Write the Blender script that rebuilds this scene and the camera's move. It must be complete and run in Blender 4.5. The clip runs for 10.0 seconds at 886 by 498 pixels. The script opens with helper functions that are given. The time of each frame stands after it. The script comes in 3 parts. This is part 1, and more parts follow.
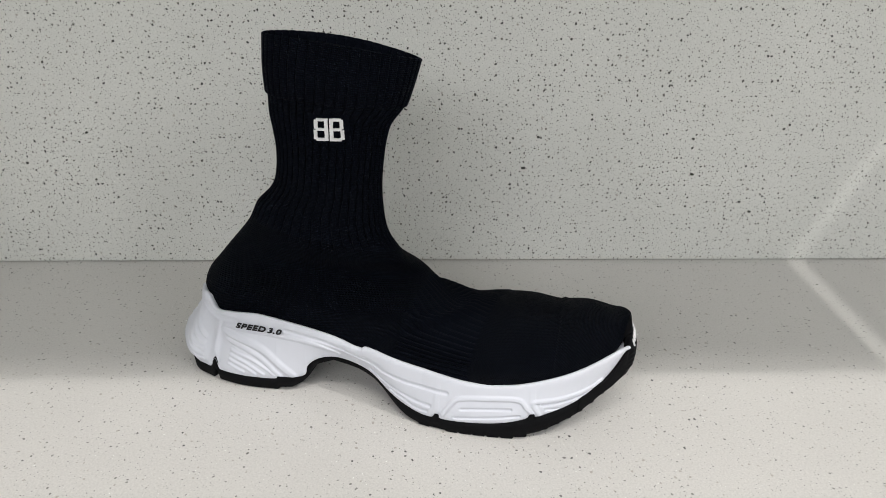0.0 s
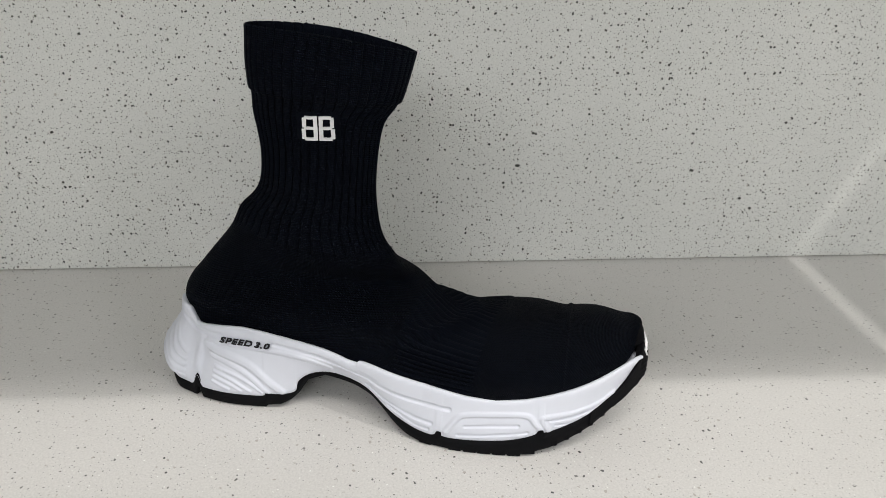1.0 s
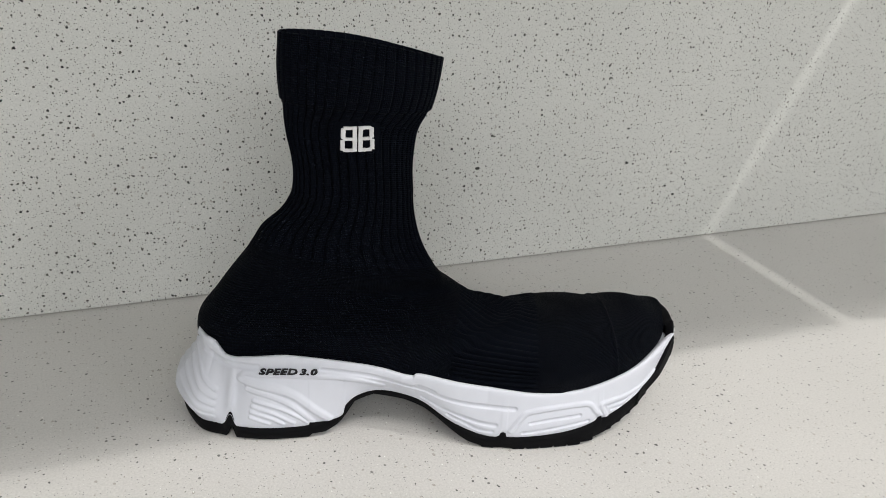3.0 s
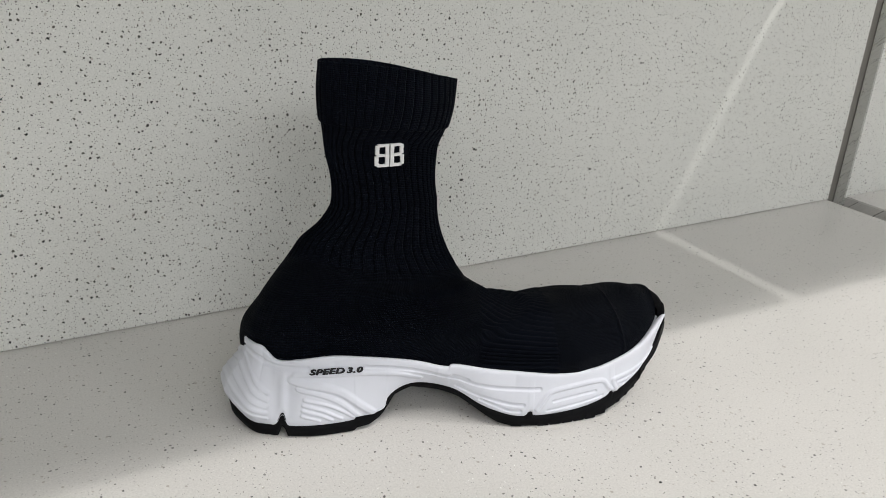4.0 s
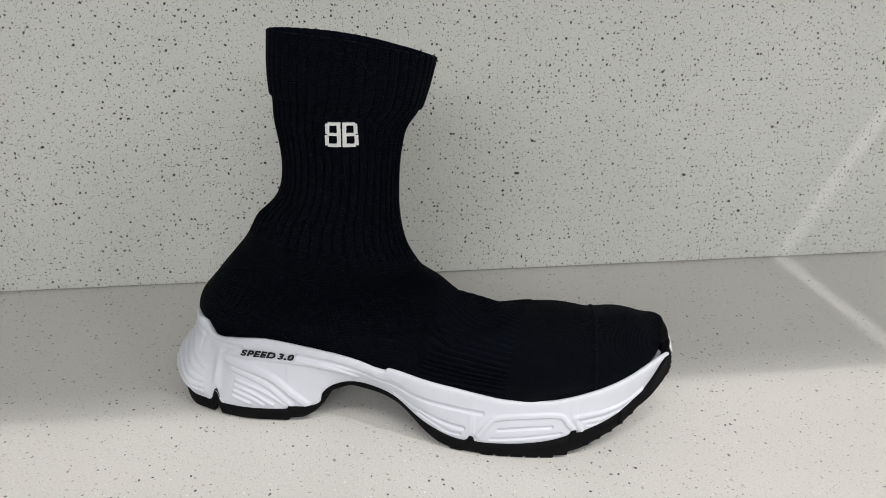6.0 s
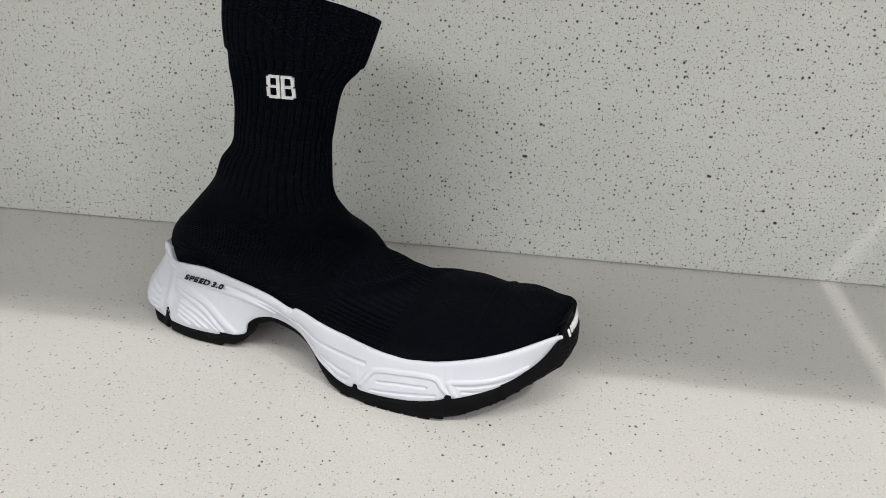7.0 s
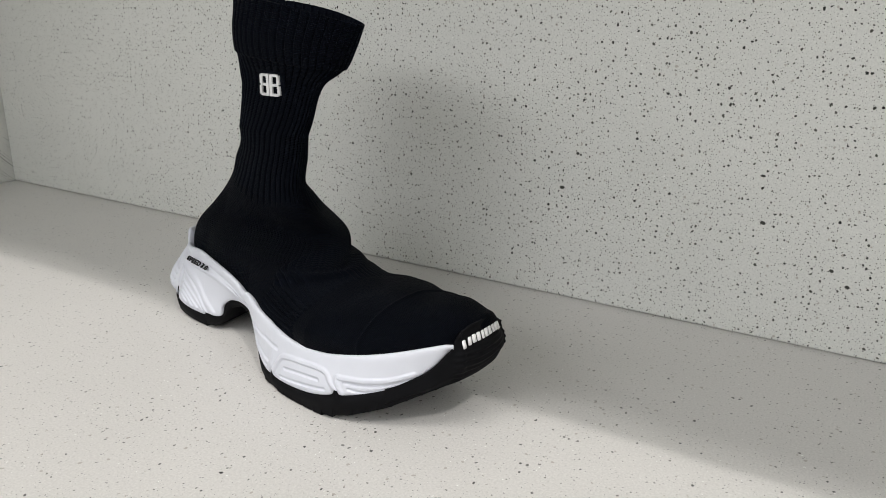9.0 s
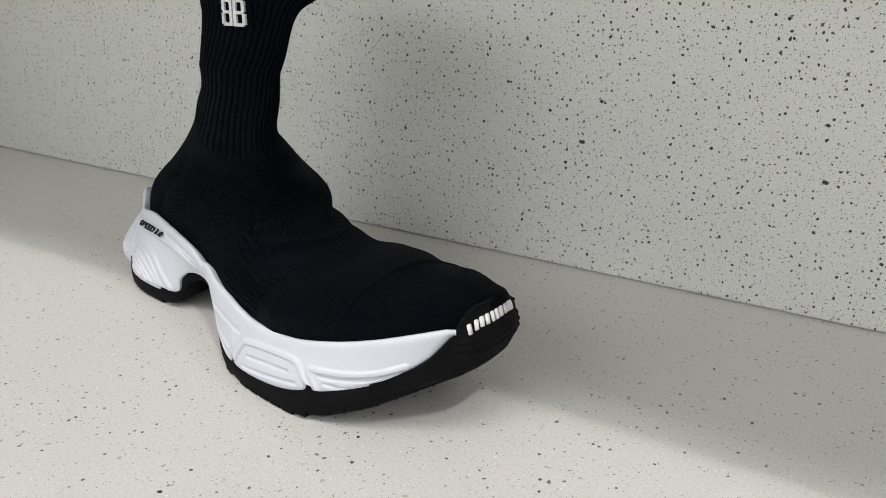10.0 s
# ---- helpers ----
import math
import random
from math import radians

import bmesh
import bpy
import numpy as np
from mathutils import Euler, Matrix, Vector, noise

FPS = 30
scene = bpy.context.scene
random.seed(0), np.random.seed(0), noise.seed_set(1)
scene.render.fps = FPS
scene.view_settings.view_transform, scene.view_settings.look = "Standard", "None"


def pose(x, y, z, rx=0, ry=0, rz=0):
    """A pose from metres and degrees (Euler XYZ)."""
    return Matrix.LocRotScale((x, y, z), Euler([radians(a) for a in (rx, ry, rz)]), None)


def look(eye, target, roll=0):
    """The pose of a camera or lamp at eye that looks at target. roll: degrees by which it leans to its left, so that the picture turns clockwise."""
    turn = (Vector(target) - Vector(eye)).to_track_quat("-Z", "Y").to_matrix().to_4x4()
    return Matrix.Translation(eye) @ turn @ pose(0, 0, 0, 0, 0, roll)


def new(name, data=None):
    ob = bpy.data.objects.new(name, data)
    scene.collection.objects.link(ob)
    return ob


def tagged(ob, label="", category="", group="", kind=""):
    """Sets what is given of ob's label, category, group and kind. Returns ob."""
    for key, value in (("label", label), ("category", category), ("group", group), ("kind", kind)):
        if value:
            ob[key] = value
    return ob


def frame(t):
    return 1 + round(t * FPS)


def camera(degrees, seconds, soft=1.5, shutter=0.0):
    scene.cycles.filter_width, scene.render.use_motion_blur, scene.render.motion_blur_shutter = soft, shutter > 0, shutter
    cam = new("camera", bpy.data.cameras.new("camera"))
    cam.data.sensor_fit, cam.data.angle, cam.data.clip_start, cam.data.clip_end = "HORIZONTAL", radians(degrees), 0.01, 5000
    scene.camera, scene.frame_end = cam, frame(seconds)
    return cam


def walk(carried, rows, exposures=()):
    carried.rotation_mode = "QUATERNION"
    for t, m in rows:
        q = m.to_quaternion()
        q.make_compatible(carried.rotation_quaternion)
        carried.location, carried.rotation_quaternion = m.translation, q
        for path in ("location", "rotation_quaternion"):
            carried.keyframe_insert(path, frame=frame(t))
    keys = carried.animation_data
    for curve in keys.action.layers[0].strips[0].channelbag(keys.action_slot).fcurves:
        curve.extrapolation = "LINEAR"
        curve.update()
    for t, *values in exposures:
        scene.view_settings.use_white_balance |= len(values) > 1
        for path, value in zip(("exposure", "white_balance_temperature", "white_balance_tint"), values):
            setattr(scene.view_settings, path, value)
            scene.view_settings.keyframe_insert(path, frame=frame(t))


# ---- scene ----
cam = camera(58.4, 10.0, soft=0.45)
# seconds, place in metres, turn in degrees
ROWS = [
    (0.0, -0.0031, 0.0208, 0.2967, 64.44, -0.79, -1.95),
    (0.5, -0.0067, 0.0348, 0.2942, 64.21, -0.92, -2.88),
    (1.0, -0.0179, 0.0521, 0.2899, 63.97, -1.02, -4.20),
    (1.2, -0.0279, 0.0625, 0.2891, 63.68, -1.20, -4.84),
    (1.5, -0.0477, 0.0772, 0.2915, 63.67, -1.24, -6.18),
    (2.0, -0.0546, 0.0743, 0.2786, 63.75, -1.67, -9.55),
    (2.2, -0.0642, 0.0709, 0.2827, 63.51, -2.10, -11.44),
    (2.5, -0.0951, 0.0714, 0.2819, 64.10, -2.23, -13.90),
    (3.0, -0.1601, 0.0830, 0.2821, 65.27, -3.00, -20.93),
    (3.2, -0.1830, 0.0762, 0.2872, 65.49, -3.05, -23.60),
    (4.3, -0.2487, 0.0636, 0.2913, 67.32, -2.55, -28.81),
    (4.5, -0.2296, 0.0560, 0.2931, 67.22, -2.56, -27.01),
    (5.0, -0.1557, 0.0502, 0.2869, 66.97, -2.13, -20.03),
    (5.2, -0.1289, 0.0501, 0.2862, 66.42, -2.17, -17.61),
    (6.3, -0.0291, 0.0549, 0.2735, 65.56, -1.15, -4.27),
    (6.5, 0.0056, 0.0519, 0.2688, 65.64, -1.24, -0.63),
    (6.8, 0.0684, 0.0406, 0.2683, 65.08, -1.83, 5.33),
    (7.0, 0.1140, 0.0315, 0.2622, 66.07, -1.40, 9.46),
    (7.5, 0.1694, 0.0241, 0.2643, 67.61, -0.37, 16.80),
    (8.0, 0.2402, 0.0562, 0.2410, 69.68, -0.19, 23.07),
    (8.5, 0.2965, 0.0922, 0.2176, 71.32, -0.49, 28.84),
    (9.0, 0.3035, 0.1017, 0.2117, 72.37, -0.44, 31.86),
    (9.5, 0.2854, 0.1308, 0.1995, 72.20, -0.43, 32.48),
    (10.0, 0.2624, 0.1662, 0.1816, 70.48, -0.70, 31.74),
]
walk(cam, [(t, pose(x, y, z, rx, ry, rz)) for t, x, y, z, rx, ry, rz in ROWS])

# ---- light: a shop with a bright ceiling strip, added fill lamps, a shelf board over the niche ----
world = bpy.data.worlds.new("shop_air")
scene.world = world
world.use_nodes = True
world.node_tree.nodes["Background"].inputs[0].default_value = (0.9, 0.95, 1.0, 1)
world.node_tree.nodes["Background"].inputs[1].default_value = 0.02
scene.view_settings.exposure = 0.0

WALL_Y, LEFT_X, RIGHT_X = 0.618, -0.615, 0.586
BOARD_Z = 0.56


def area_lamp(name, at, target, sx, sy, watts, colour=(1, 1, 1)):
    data = bpy.data.lights.new(name, "AREA")
    data.shape, data.size, data.size_y, data.energy, data.color = "RECTANGLE", sx, sy, watts, colour
    ob = new(name, data)
    ob.matrix_world = look(at, target)
    return ob


area_lamp("strip_lamp", (0.1, -0.62, 2.2), (0.1, -0.35, 0), 1.5, 0.13, 23.5, (1.0, 0.965, 0.94))
area_lamp("downlight", (1.42, -0.60, 2.2), (0.5, 0.3, 0), 0.022, 0.022, 20.0, (1.0, 0.97, 0.94))
# unseen fill added out in the room to brighten the back panel under the board
area_lamp("far_fill_lamp", (-0.6, -3.2, 2.2), (0.1, 0.5, 0.15), 4.4, 1.2, 92.0, (1.0, 1.0, 1.025))
# two more unseen fills, added left and right to balance the shoe's wall shadows
area_lamp("side_fill_lamp", (-1.0, -2.2, 2.2), (0.1, 0.5, 0.15), 2.4, 0.4, 10.0, (1.0, 1.0, 1.025))
area_lamp("right_fill_lamp", (2.2, -1.6, 2.2), (0.1, 0.5, 0.15), 0.4, 1.6, 18.0, (1.0, 1.0, 1.025))


# ---- materials ----
def material(name, rough=0.5, metal=0.0):
    m = bpy.data.materials.new(name)
    m.use_nodes = True
    b = m.node_tree.nodes["Principled BSDF"]
    b.inputs["Specular IOR Level"].default_value = 0.25
    b.inputs["Roughness"].default_value, b.inputs["Metallic"].default_value = rough, metal
    return m, m.node_tree.nodes, m.node_tree.links, b


def node(nodes, kind, **values):
    n = nodes.new(kind)
    for key, value in values.items():
        n.inputs[key.replace("_", " ")].default_value = value
    return n


def math_node(nodes, links, op, a, b=None):
    n = nodes.new("ShaderNodeMath")
    n.operation = op
    for i, v in enumerate((a, b)):
        if v is None:
            continue
        if hasattr(v, "links"):
            links.new(v, n.inputs[i])
        else:
            n.inputs[i].default_value = v
    return n.outputs[0]


def mix_colour(nodes, links, fac, a, b, mode="MIX"):
    n = nodes.new("ShaderNodeMix")
    n.data_type, n.blend_type = "RGBA", mode
    for i, v in ((0, fac), (6, a), (7, b)):
        if hasattr(v, "links"):
            links.new(v, n.inputs[i])
        else:
            n.inputs[i].default_value = v
    return n.outputs[2]


def chip_glint_mask(nodes, links, coord, scale, share, big):
    """Round chips and painted glints: share of the cells that hold one, big the largest radius in cells."""
    v = nodes.new("ShaderNodeTexVoronoi")
    v.voronoi_dimensions = "2D"
    v.inputs["Scale"].default_value = scale
    links.new(coord, v.inputs["Vector"])
    sep = nodes.new("ShaderNodeSeparateColor")
    links.new(v.outputs["Color"], sep.inputs[0])
    pick = math_node(nodes, links, "LESS_THAN", sep.outputs[0], share)
    size = math_node(nodes, links, "POWER", sep.outputs[1], 2.6)
    size = math_node(nodes, links, "MULTIPLY_ADD", size, big)
    size.node.inputs[2].default_value = big * 0.42
    d = math_node(nodes, links, "SUBTRACT", size, v.outputs["Distance"])
    d = math_node(nodes, links, "MULTIPLY", d, 40.0)
    d.node.use_clamp = True
    return math_node(nodes, links, "MULTIPLY", d, pick), sep.outputs[2]


def quartz(name, base, warm, dark_scale, share, big, fine_share, glint, rough, pale=0.0):
    m, nodes, links, b = material(name, rough)
    tc = nodes.new("ShaderNodeTexCoord")
    warp = node(nodes, "ShaderNodeTexNoise", Scale=420.0, Detail=1.0)
    links.new(tc.outputs["Object"], warp.inputs["Vector"])
    off = nodes.new("ShaderNodeVectorMath")
    off.operation = "SCALE"
    off.inputs[3].default_value = 0.0016
    links.new(warp.outputs["Color"], off.inputs[0])
    add = nodes.new("ShaderNodeVectorMath")
    links.new(tc.outputs["Object"], add.inputs[0])
    links.new(off.outputs[0], add.inputs[1])
    cut = nodes.new("ShaderNodeSeparateXYZ")
    links.new(add.outputs[0], cut.inputs[0])
    flat = nodes.new("ShaderNodeCombineXYZ")
    links.new(cut.outputs[0], flat.inputs[0])
    links.new(math_node(nodes, links, "ADD", cut.outputs[1], cut.outputs[2]), flat.inputs[1])
    co = flat.outputs[0]
    cloud = node(nodes, "ShaderNodeTexNoise", Scale=9.0, Detail=4.0)
    links.new(co, cloud.inputs["Vector"])
    grain = node(nodes, "ShaderNodeTexNoise", Scale=900.0, Detail=2.0)
    links.new(co, grain.inputs["Vector"])
    col = mix_colour(nodes, links, cloud.outputs["Fac"], base, warm)
    ramp = nodes.new("ShaderNodeMapRange")
    ramp.inputs[1].default_value, ramp.inputs[2].default_value = 0.3, 0.7
    ramp.inputs[3].default_value, ramp.inputs[4].default_value = 0.90, 1.06
    links.new(grain.outputs["Fac"], ramp.inputs[0])
    col = mix_colour(nodes, links, 1.0, col, ramp.outputs[0], "MULTIPLY")
    k1, r1 = chip_glint_mask(nodes, links, co, dark_scale, share, big)
    k2, r2 = chip_glint_mask(nodes, links, co, dark_scale * 2.3, fine_share, 0.16)
    k3, r3 = chip_glint_mask(nodes, links, co, dark_scale * 1.4 + 17, glint, 0.13)
    k5, r5 = chip_glint_mask(nodes, links, co, dark_scale * 0.38, share * 0.10, 0.075)
    k4, r4 = chip_glint_mask(nodes, links, co, dark_scale * 0.8 + 7, 0.18, 0.15)
    tone = mix_colour(nodes, links, r1, (0.010 + pale * 0.3, 0.011 + pale * 0.3, 0.011 + pale * 0.3, 1), (0.10 + pale, 0.10 + pale, 0.085 + pale, 1))
    col = mix_colour(nodes, links, k4, col, mix_colour(nodes, links, 0.55, col, (0.28, 0.25, 0.2, 1)))
    # k3: sparkle of the stone painted on as near-white dots
    col = mix_colour(nodes, links, k3, col, (0.85, 0.86, 0.82, 1))
    fine = math_node(nodes, links, "MULTIPLY", k2, 0.85)
    col = mix_colour(nodes, links, fine, col, (0.05 + pale, 0.05 + pale, 0.045 + pale, 1))
    col = mix_colour(nodes, links, k1, col, tone)
    col = mix_colour(nodes, links, k5, col, mix_colour(nodes, links, r5, (0.012, 0.013, 0.013, 1), (0.06, 0.06, 0.055, 1)))
    links.new(col, b.inputs["Base Color"])
    smear = node(nodes, "ShaderNodeTexNoise", Scale=14.0, Detail=5.0)
    links.new(tc.outputs["Object"], smear.inputs["Vector"])
    rr = nodes.new("ShaderNodeMapRange")
    rr.inputs[3].default_value, rr.inputs[4].default_value = rough - 0.08, rough + 0.1
    links.new(smear.outputs["Fac"], rr.inputs[0])
    links.new(rr.outputs[0], b.inputs["Roughness"])
    bump = nodes.new("ShaderNodeBump")
    bump.inputs["Strength"].default_value, bump.inputs["Distance"].default_value = 0.12, 0.0004
    links.new(grain.outputs["Fac"], bump.inputs["Height"])
    links.new(bump.outputs[0], b.inputs["Normal"])
    return m


WALL_STONE = quartz("speckled_quartz_wall", (0.625, 0.635, 0.60, 1), (0.705, 0.71, 0.675, 1), 260.0, 0.68, 0.166, 0.72, 0.03, 0.42)
FLOOR_STONE = quartz("speckled_quartz_floor", (0.605, 0.595, 0.57, 1), (0.675, 0.66, 0.635, 1), 270.0, 0.20, 0.15, 0.22, 0.07, 0.36, 0.14)


def plain(name, colour, rough, var=0.08, scale=60.0, bump=0.1, dist=0.0003):
    m, nodes, links, b = material(name, rough)
    tc = nodes.new("ShaderNodeTexCoord")
    n1 = node(nodes, "ShaderNodeTexNoise", Scale=scale, Detail=5.0)
    n2 = node(nodes, "ShaderNodeTexNoise", Scale=scale * 22, Detail=2.0)
    links.new(tc.outputs["Object"], n1.inputs["Vector"])
    links.new(tc.outputs["Object"], n2.inputs["Vector"])
    r = nodes.new("ShaderNodeMapRange")
    r.inputs[1].default_value, r.inputs[2].default_value = 0.3, 0.7
    r.inputs[3].default_value, r.inputs[4].default_value = 1 - var, 1 + var
    links.new(n1.outputs["Fac"], r.inputs[0])
    links.new(mix_colour(nodes, links, 1.0, (*colour, 1), r.outputs[0], "MULTIPLY"), b.inputs["Base Color"])
    q = nodes.new("ShaderNodeMapRange")
    q.inputs[3].default_value, q.inputs[4].default_value = rough - 0.07, rough + 0.07
    links.new(n1.outputs["Fac"], q.inputs[0])
    links.new(q.outputs[0], b.inputs["Roughness"])
    bp = nodes.new("ShaderNodeBump")
    bp.inputs["Strength"].default_value, bp.inputs["Distance"].default_value = bump, dist
    links.new(n2.outputs["Fac"], bp.inputs["Height"])
    links.new(bp.outputs[0], b.inputs["Normal"])
    return m


def knit(name, colour, rows_u, rows_v, strength, gloss=0.035):
    """Knitted yarn: small stitches in the loft's own u, v."""
    m, nodes, links, b = material(name, 0.72)
    uv = nodes.new("ShaderNodeUVMap")
    sep = nodes.new("ShaderNodeSeparateXYZ")
    links.new(uv.outputs[0], sep.inputs[0])
    su = math_node(nodes, links, "SINE", math_node(nodes, links, "MULTIPLY", sep.outputs[0], rows_u * 6.28318))
    skew = math_node(nodes, links, "MULTIPLY", math_node(nodes, links, "ABSOLUTE", su), 1.6)
    ph = math_node(nodes, links, "ADD", math_node(nodes, links, "MULTIPLY", sep.outputs[1], rows_v * 6.28318), skew)
    sv = math_node(nodes, links, "SINE", ph)
    h = math_node(nodes, links, "MULTIPLY_ADD", su, 0.5)
    links.new(sv, h.node.inputs[2])
    tc = nodes.new("ShaderNodeTexCoord")
    fuzz = node(nodes, "ShaderNodeTexNoise", Scale=1500.0, Detail=3.0)
    links.new(tc.outputs["Object"], fuzz.inputs["Vector"])
    blot = node(nodes, "ShaderNodeTexNoise", Scale=45.0, Detail=4.0)
    links.new(tc.outputs["Object"], blot.inputs["Vector"])
    h = math_node(nodes, links, "ADD", h, fuzz.outputs["Fac"])
    # highlights and shade of the stitches put into the colour: crests lighter, hollows darker
    r = nodes.new("ShaderNodeMapRange")
    r.inputs[1].default_value, r.inputs[2].default_value = -1.2, 2.2
    r.inputs[3].default_value, r.inputs[4].default_value = 0.35, 2.0
    links.new(h, r.inputs[0])
    col = mix_colour(nodes, links, blot.outputs["Fac"], (*[c * 0.75 for c in colour], 1), (*[c * 1.25 for c in colour], 1))
    links.new(mix_colour(nodes, links, 1.0, col, r.outputs[0], "MULTIPLY"), b.inputs["Base Color"])
    b.inputs["Specular IOR Level"].default_value = gloss
    b.inputs["Sheen Weight"].default_value = 0.0
    b.inputs["Sheen Roughness"].default_value = 0.5
    bp = nodes.new("ShaderNodeBump")
    bp.inputs["Strength"].default_value, bp.inputs["Distance"].default_value = strength, 0.0009
    links.new(h, bp.inputs["Height"])
    links.new(bp.outputs[0], b.inputs["Normal"])
    return m


KNIT_RIB = knit("black_rib_knit", (0.0025, 0.0038, 0.0075), 260, 330, 0.7, 0.06)
KNIT_FOOT = knit("black_flat_knit", (0.0021, 0.0032, 0.0062), 230, 320, 0.75, 0.06)
WHITE_FOAM = plain("white_moulded_foam", (0.63, 0.65, 0.71), 0.42, 0.02, 50.0, 0.06)
BLACK_RUBBER = plain("black_rubber", (0.0035, 0.0036, 0.0045), 0.72, 0.2, 70.0, 0.15)
BLACK_RUBBER.node_tree.nodes["Principled BSDF"].inputs["Specular IOR Level"].default_value = 0.1
WHITE_YARN = plain("white_yarn", (0.82, 0.82, 0.82), 0.85, 0.05, 300.0, 0.5, 0.0006)
WHITE_PRINT = plain("white_rubber_print", (0.82, 0.82, 0.82), 0.5, 0.03, 200.0)
BLACK_PRINT = plain("black_print", (0.012, 0.012, 0.014), 0.45, 0.1, 200.0)
# dark grey that stands in for the shade inside the recess
RECESS_SHADE = plain("grey_recess_shade", (0.21, 0.20, 0.18), 0.6, 0.06, 20.0)
CHIP = plain("dark_stone_chip", (0.055, 0.056, 0.05), 0.4, 0.35, 500.0)
PLASTER = plain("white_plaster", (0.72, 0.72, 0.70), 0.8, 0.04, 3.0)
SHOP_FLOOR = plain("grey_shop_floor", (0.35, 0.34, 0.32), 0.5, 0.08, 4.0)


# ---- mesh helpers ----
def part(name, bm, mat, parent=None, label="", smooth=True):
    """Links a bmesh, or (points, faces), as one mesh object, under a thing if one is given."""
    me = bpy.data.meshes.new(name)
    if isinstance(bm, tuple):
        me.from_pydata([tuple(map(float, p)) for p in bm[0]], [], bm[1])
    else:
        bm.to_mesh(me)
        bm.free()
    me.materials.append(mat)
    if smooth:
        me.polygons.foreach_set("use_smooth", [True] * len(me.polygons))
    me.update()
    ob = new(name, me)
    if parent:
        ob.parent = parent
    return tagged(ob, label)


def box(lo, hi, bevel=0.0):
    bm = bmesh.new()
    bmesh.ops.create_cube(bm, size=1)
    for v in bm.verts:
        v.co = Vector([lo[i] + (v.co[i] + 0.5) * (hi[i] - lo[i]) for i in range(3)])
    if bevel:
        bmesh.ops.bevel(bm, geom=bm.edges[:], offset=bevel, segments=2, affect="EDGES")
    return bm


def grid_mesh(P, wrap_u=False, flip=False):
    """Points of an array (rows, columns, 3) and its quads."""
    n, m = P.shape[:2]
    faces = []
    for i in range(n - 1):
        for j in range(m if wrap_u else m - 1):
            k = (j + 1) % m
            q = (i * m + j, i * m + k, (i + 1) * m + k, (i + 1) * m + j)
            faces.append(q[::-1] if flip else q)
    return P.reshape(-1, 3), faces


def smooth_step(a, b, x):
    k = np.clip((np.asarray(x, float) - a) / (b - a), 0, 1)
    return k * k * (3 - 2 * k)


def spline(ctrl, n):
    """Catmull-Rom through the control rows, n samples, spaced by the first columns' chord."""
    c = np.array(ctrl, float)
    c = np.vstack([2 * c[0] - c[1], c, 2 * c[-1] - c[-2]])
    seg = len(c) - 3
    t = np.linspace(0, seg - 1e-9, n)
    i = t.astype(int)
    f = (t - i)[:, None]
    p0, p1, p2, p3 = c[i], c[i + 1], c[i + 2], c[i + 3]
    return 0.5 * (2 * p1 + (p2 - p0) * f + (2 * p0 - 5 * p1 + 4 * p2 - p3) * f ** 2 + (3 * p1 - p0 - 3 * p2 + p3) * f ** 3)


def even(path, n, fine=None):
    """Resample a polyline evenly."""
    d = np.r_[0, np.cumsum(np.linalg.norm(np.diff(path, axis=0), axis=1))]
    s = np.linspace(0, d[-1], n)
    return np.stack([np.interp(s, d, path[:, k]) for k in range(path.shape[1])], 1)


# ---- the niche: stone shelf, stone back wall, boards ----
def setting(name, bm, mat, label, category="wall"):
    return tagged(part(name, bm, mat, None, "", False), label, category, kind="structure")


setting("shelf", box((LEFT_X, -0.02, -0.03), (RIGHT_X, WALL_Y + 0.02, 0.0), 0.0012), FLOOR_STONE,
        "pale grey speckled quartz shelf with a polished front edge", "shelf")
setting("wall_back", box((LEFT_X, WALL_Y, 0.0006), (RIGHT_X, WALL_Y + 0.02, 0.60), 0.001), WALL_STONE,
        "grey speckled quartz back panel behind the shelf")

# boards over the niche, with the narrow gap that lets the streak of light through
GAP_X = 0.323 + 0.5 * BOARD_Z
BOARD_Y = 0.183
for name, x0, x1 in (("upper_board_1", LEFT_X - 0.02, GAP_X - 0.0062), ("upper_board_2", GAP_X + 0.0062, 0.95)):
    setting(name, box((x0, BOARD_Y, BOARD_Z), (x1, WALL_Y - 0.001, BOARD_Z + 0.008), 0.001), WALL_STONE, "pale speckled shelf board over the niche", "shelf")
# gap, its shade given as dark grey, and neighbour niche past the shelf's end
setting("wall_gap_right", box((RIGHT_X + 0.0005, WALL_Y + 0.018, -0.40), (1.20, WALL_Y + 0.05, 0.60)), RECESS_SHADE, "grey recess between two shelf units, shade put into its colour")
setting("neighbour_shelf", box((0.622, -0.02, -0.031), (1.20, WALL_Y + 0.003, -0.001), 0.0012), FLOOR_STONE, "pale speckled shelf of the next display unit", "shelf")
setting("neighbour_panel", box((0.622, WALL_Y + 0.0035, -0.031), (1.20, WALL_Y + 0.0175, 0.60), 0.001), WALL_STONE, "speckled back panel of the next display unit")
setting("wall_side_left", box((LEFT_X - 0.02, -0.02, -0.03), (LEFT_X - 0.0005, WALL_Y + 0.02, BOARD_Z - 0.001), 0.001), WALL_STONE, "grey speckled quartz end panel closing the shelf")
# the shop round it
setting("cabinet_front", box((-1.2, 0.03, -0.90), (1.2, 0.06, -0.031)), PLASTER, "plain pale cabinet front under the shelf", "cabinet")
setting("floor", box((-3.0, -4.0, -0.95), (3.0, 0.8, -0.90)), SHOP_FLOOR, "plain grey shop floor", "floor")
setting("ceiling", box((-3.0, -4.0, 2.30), (3.0, 0.8, 2.35)), PLASTER, "plain white ceiling", "ceiling")
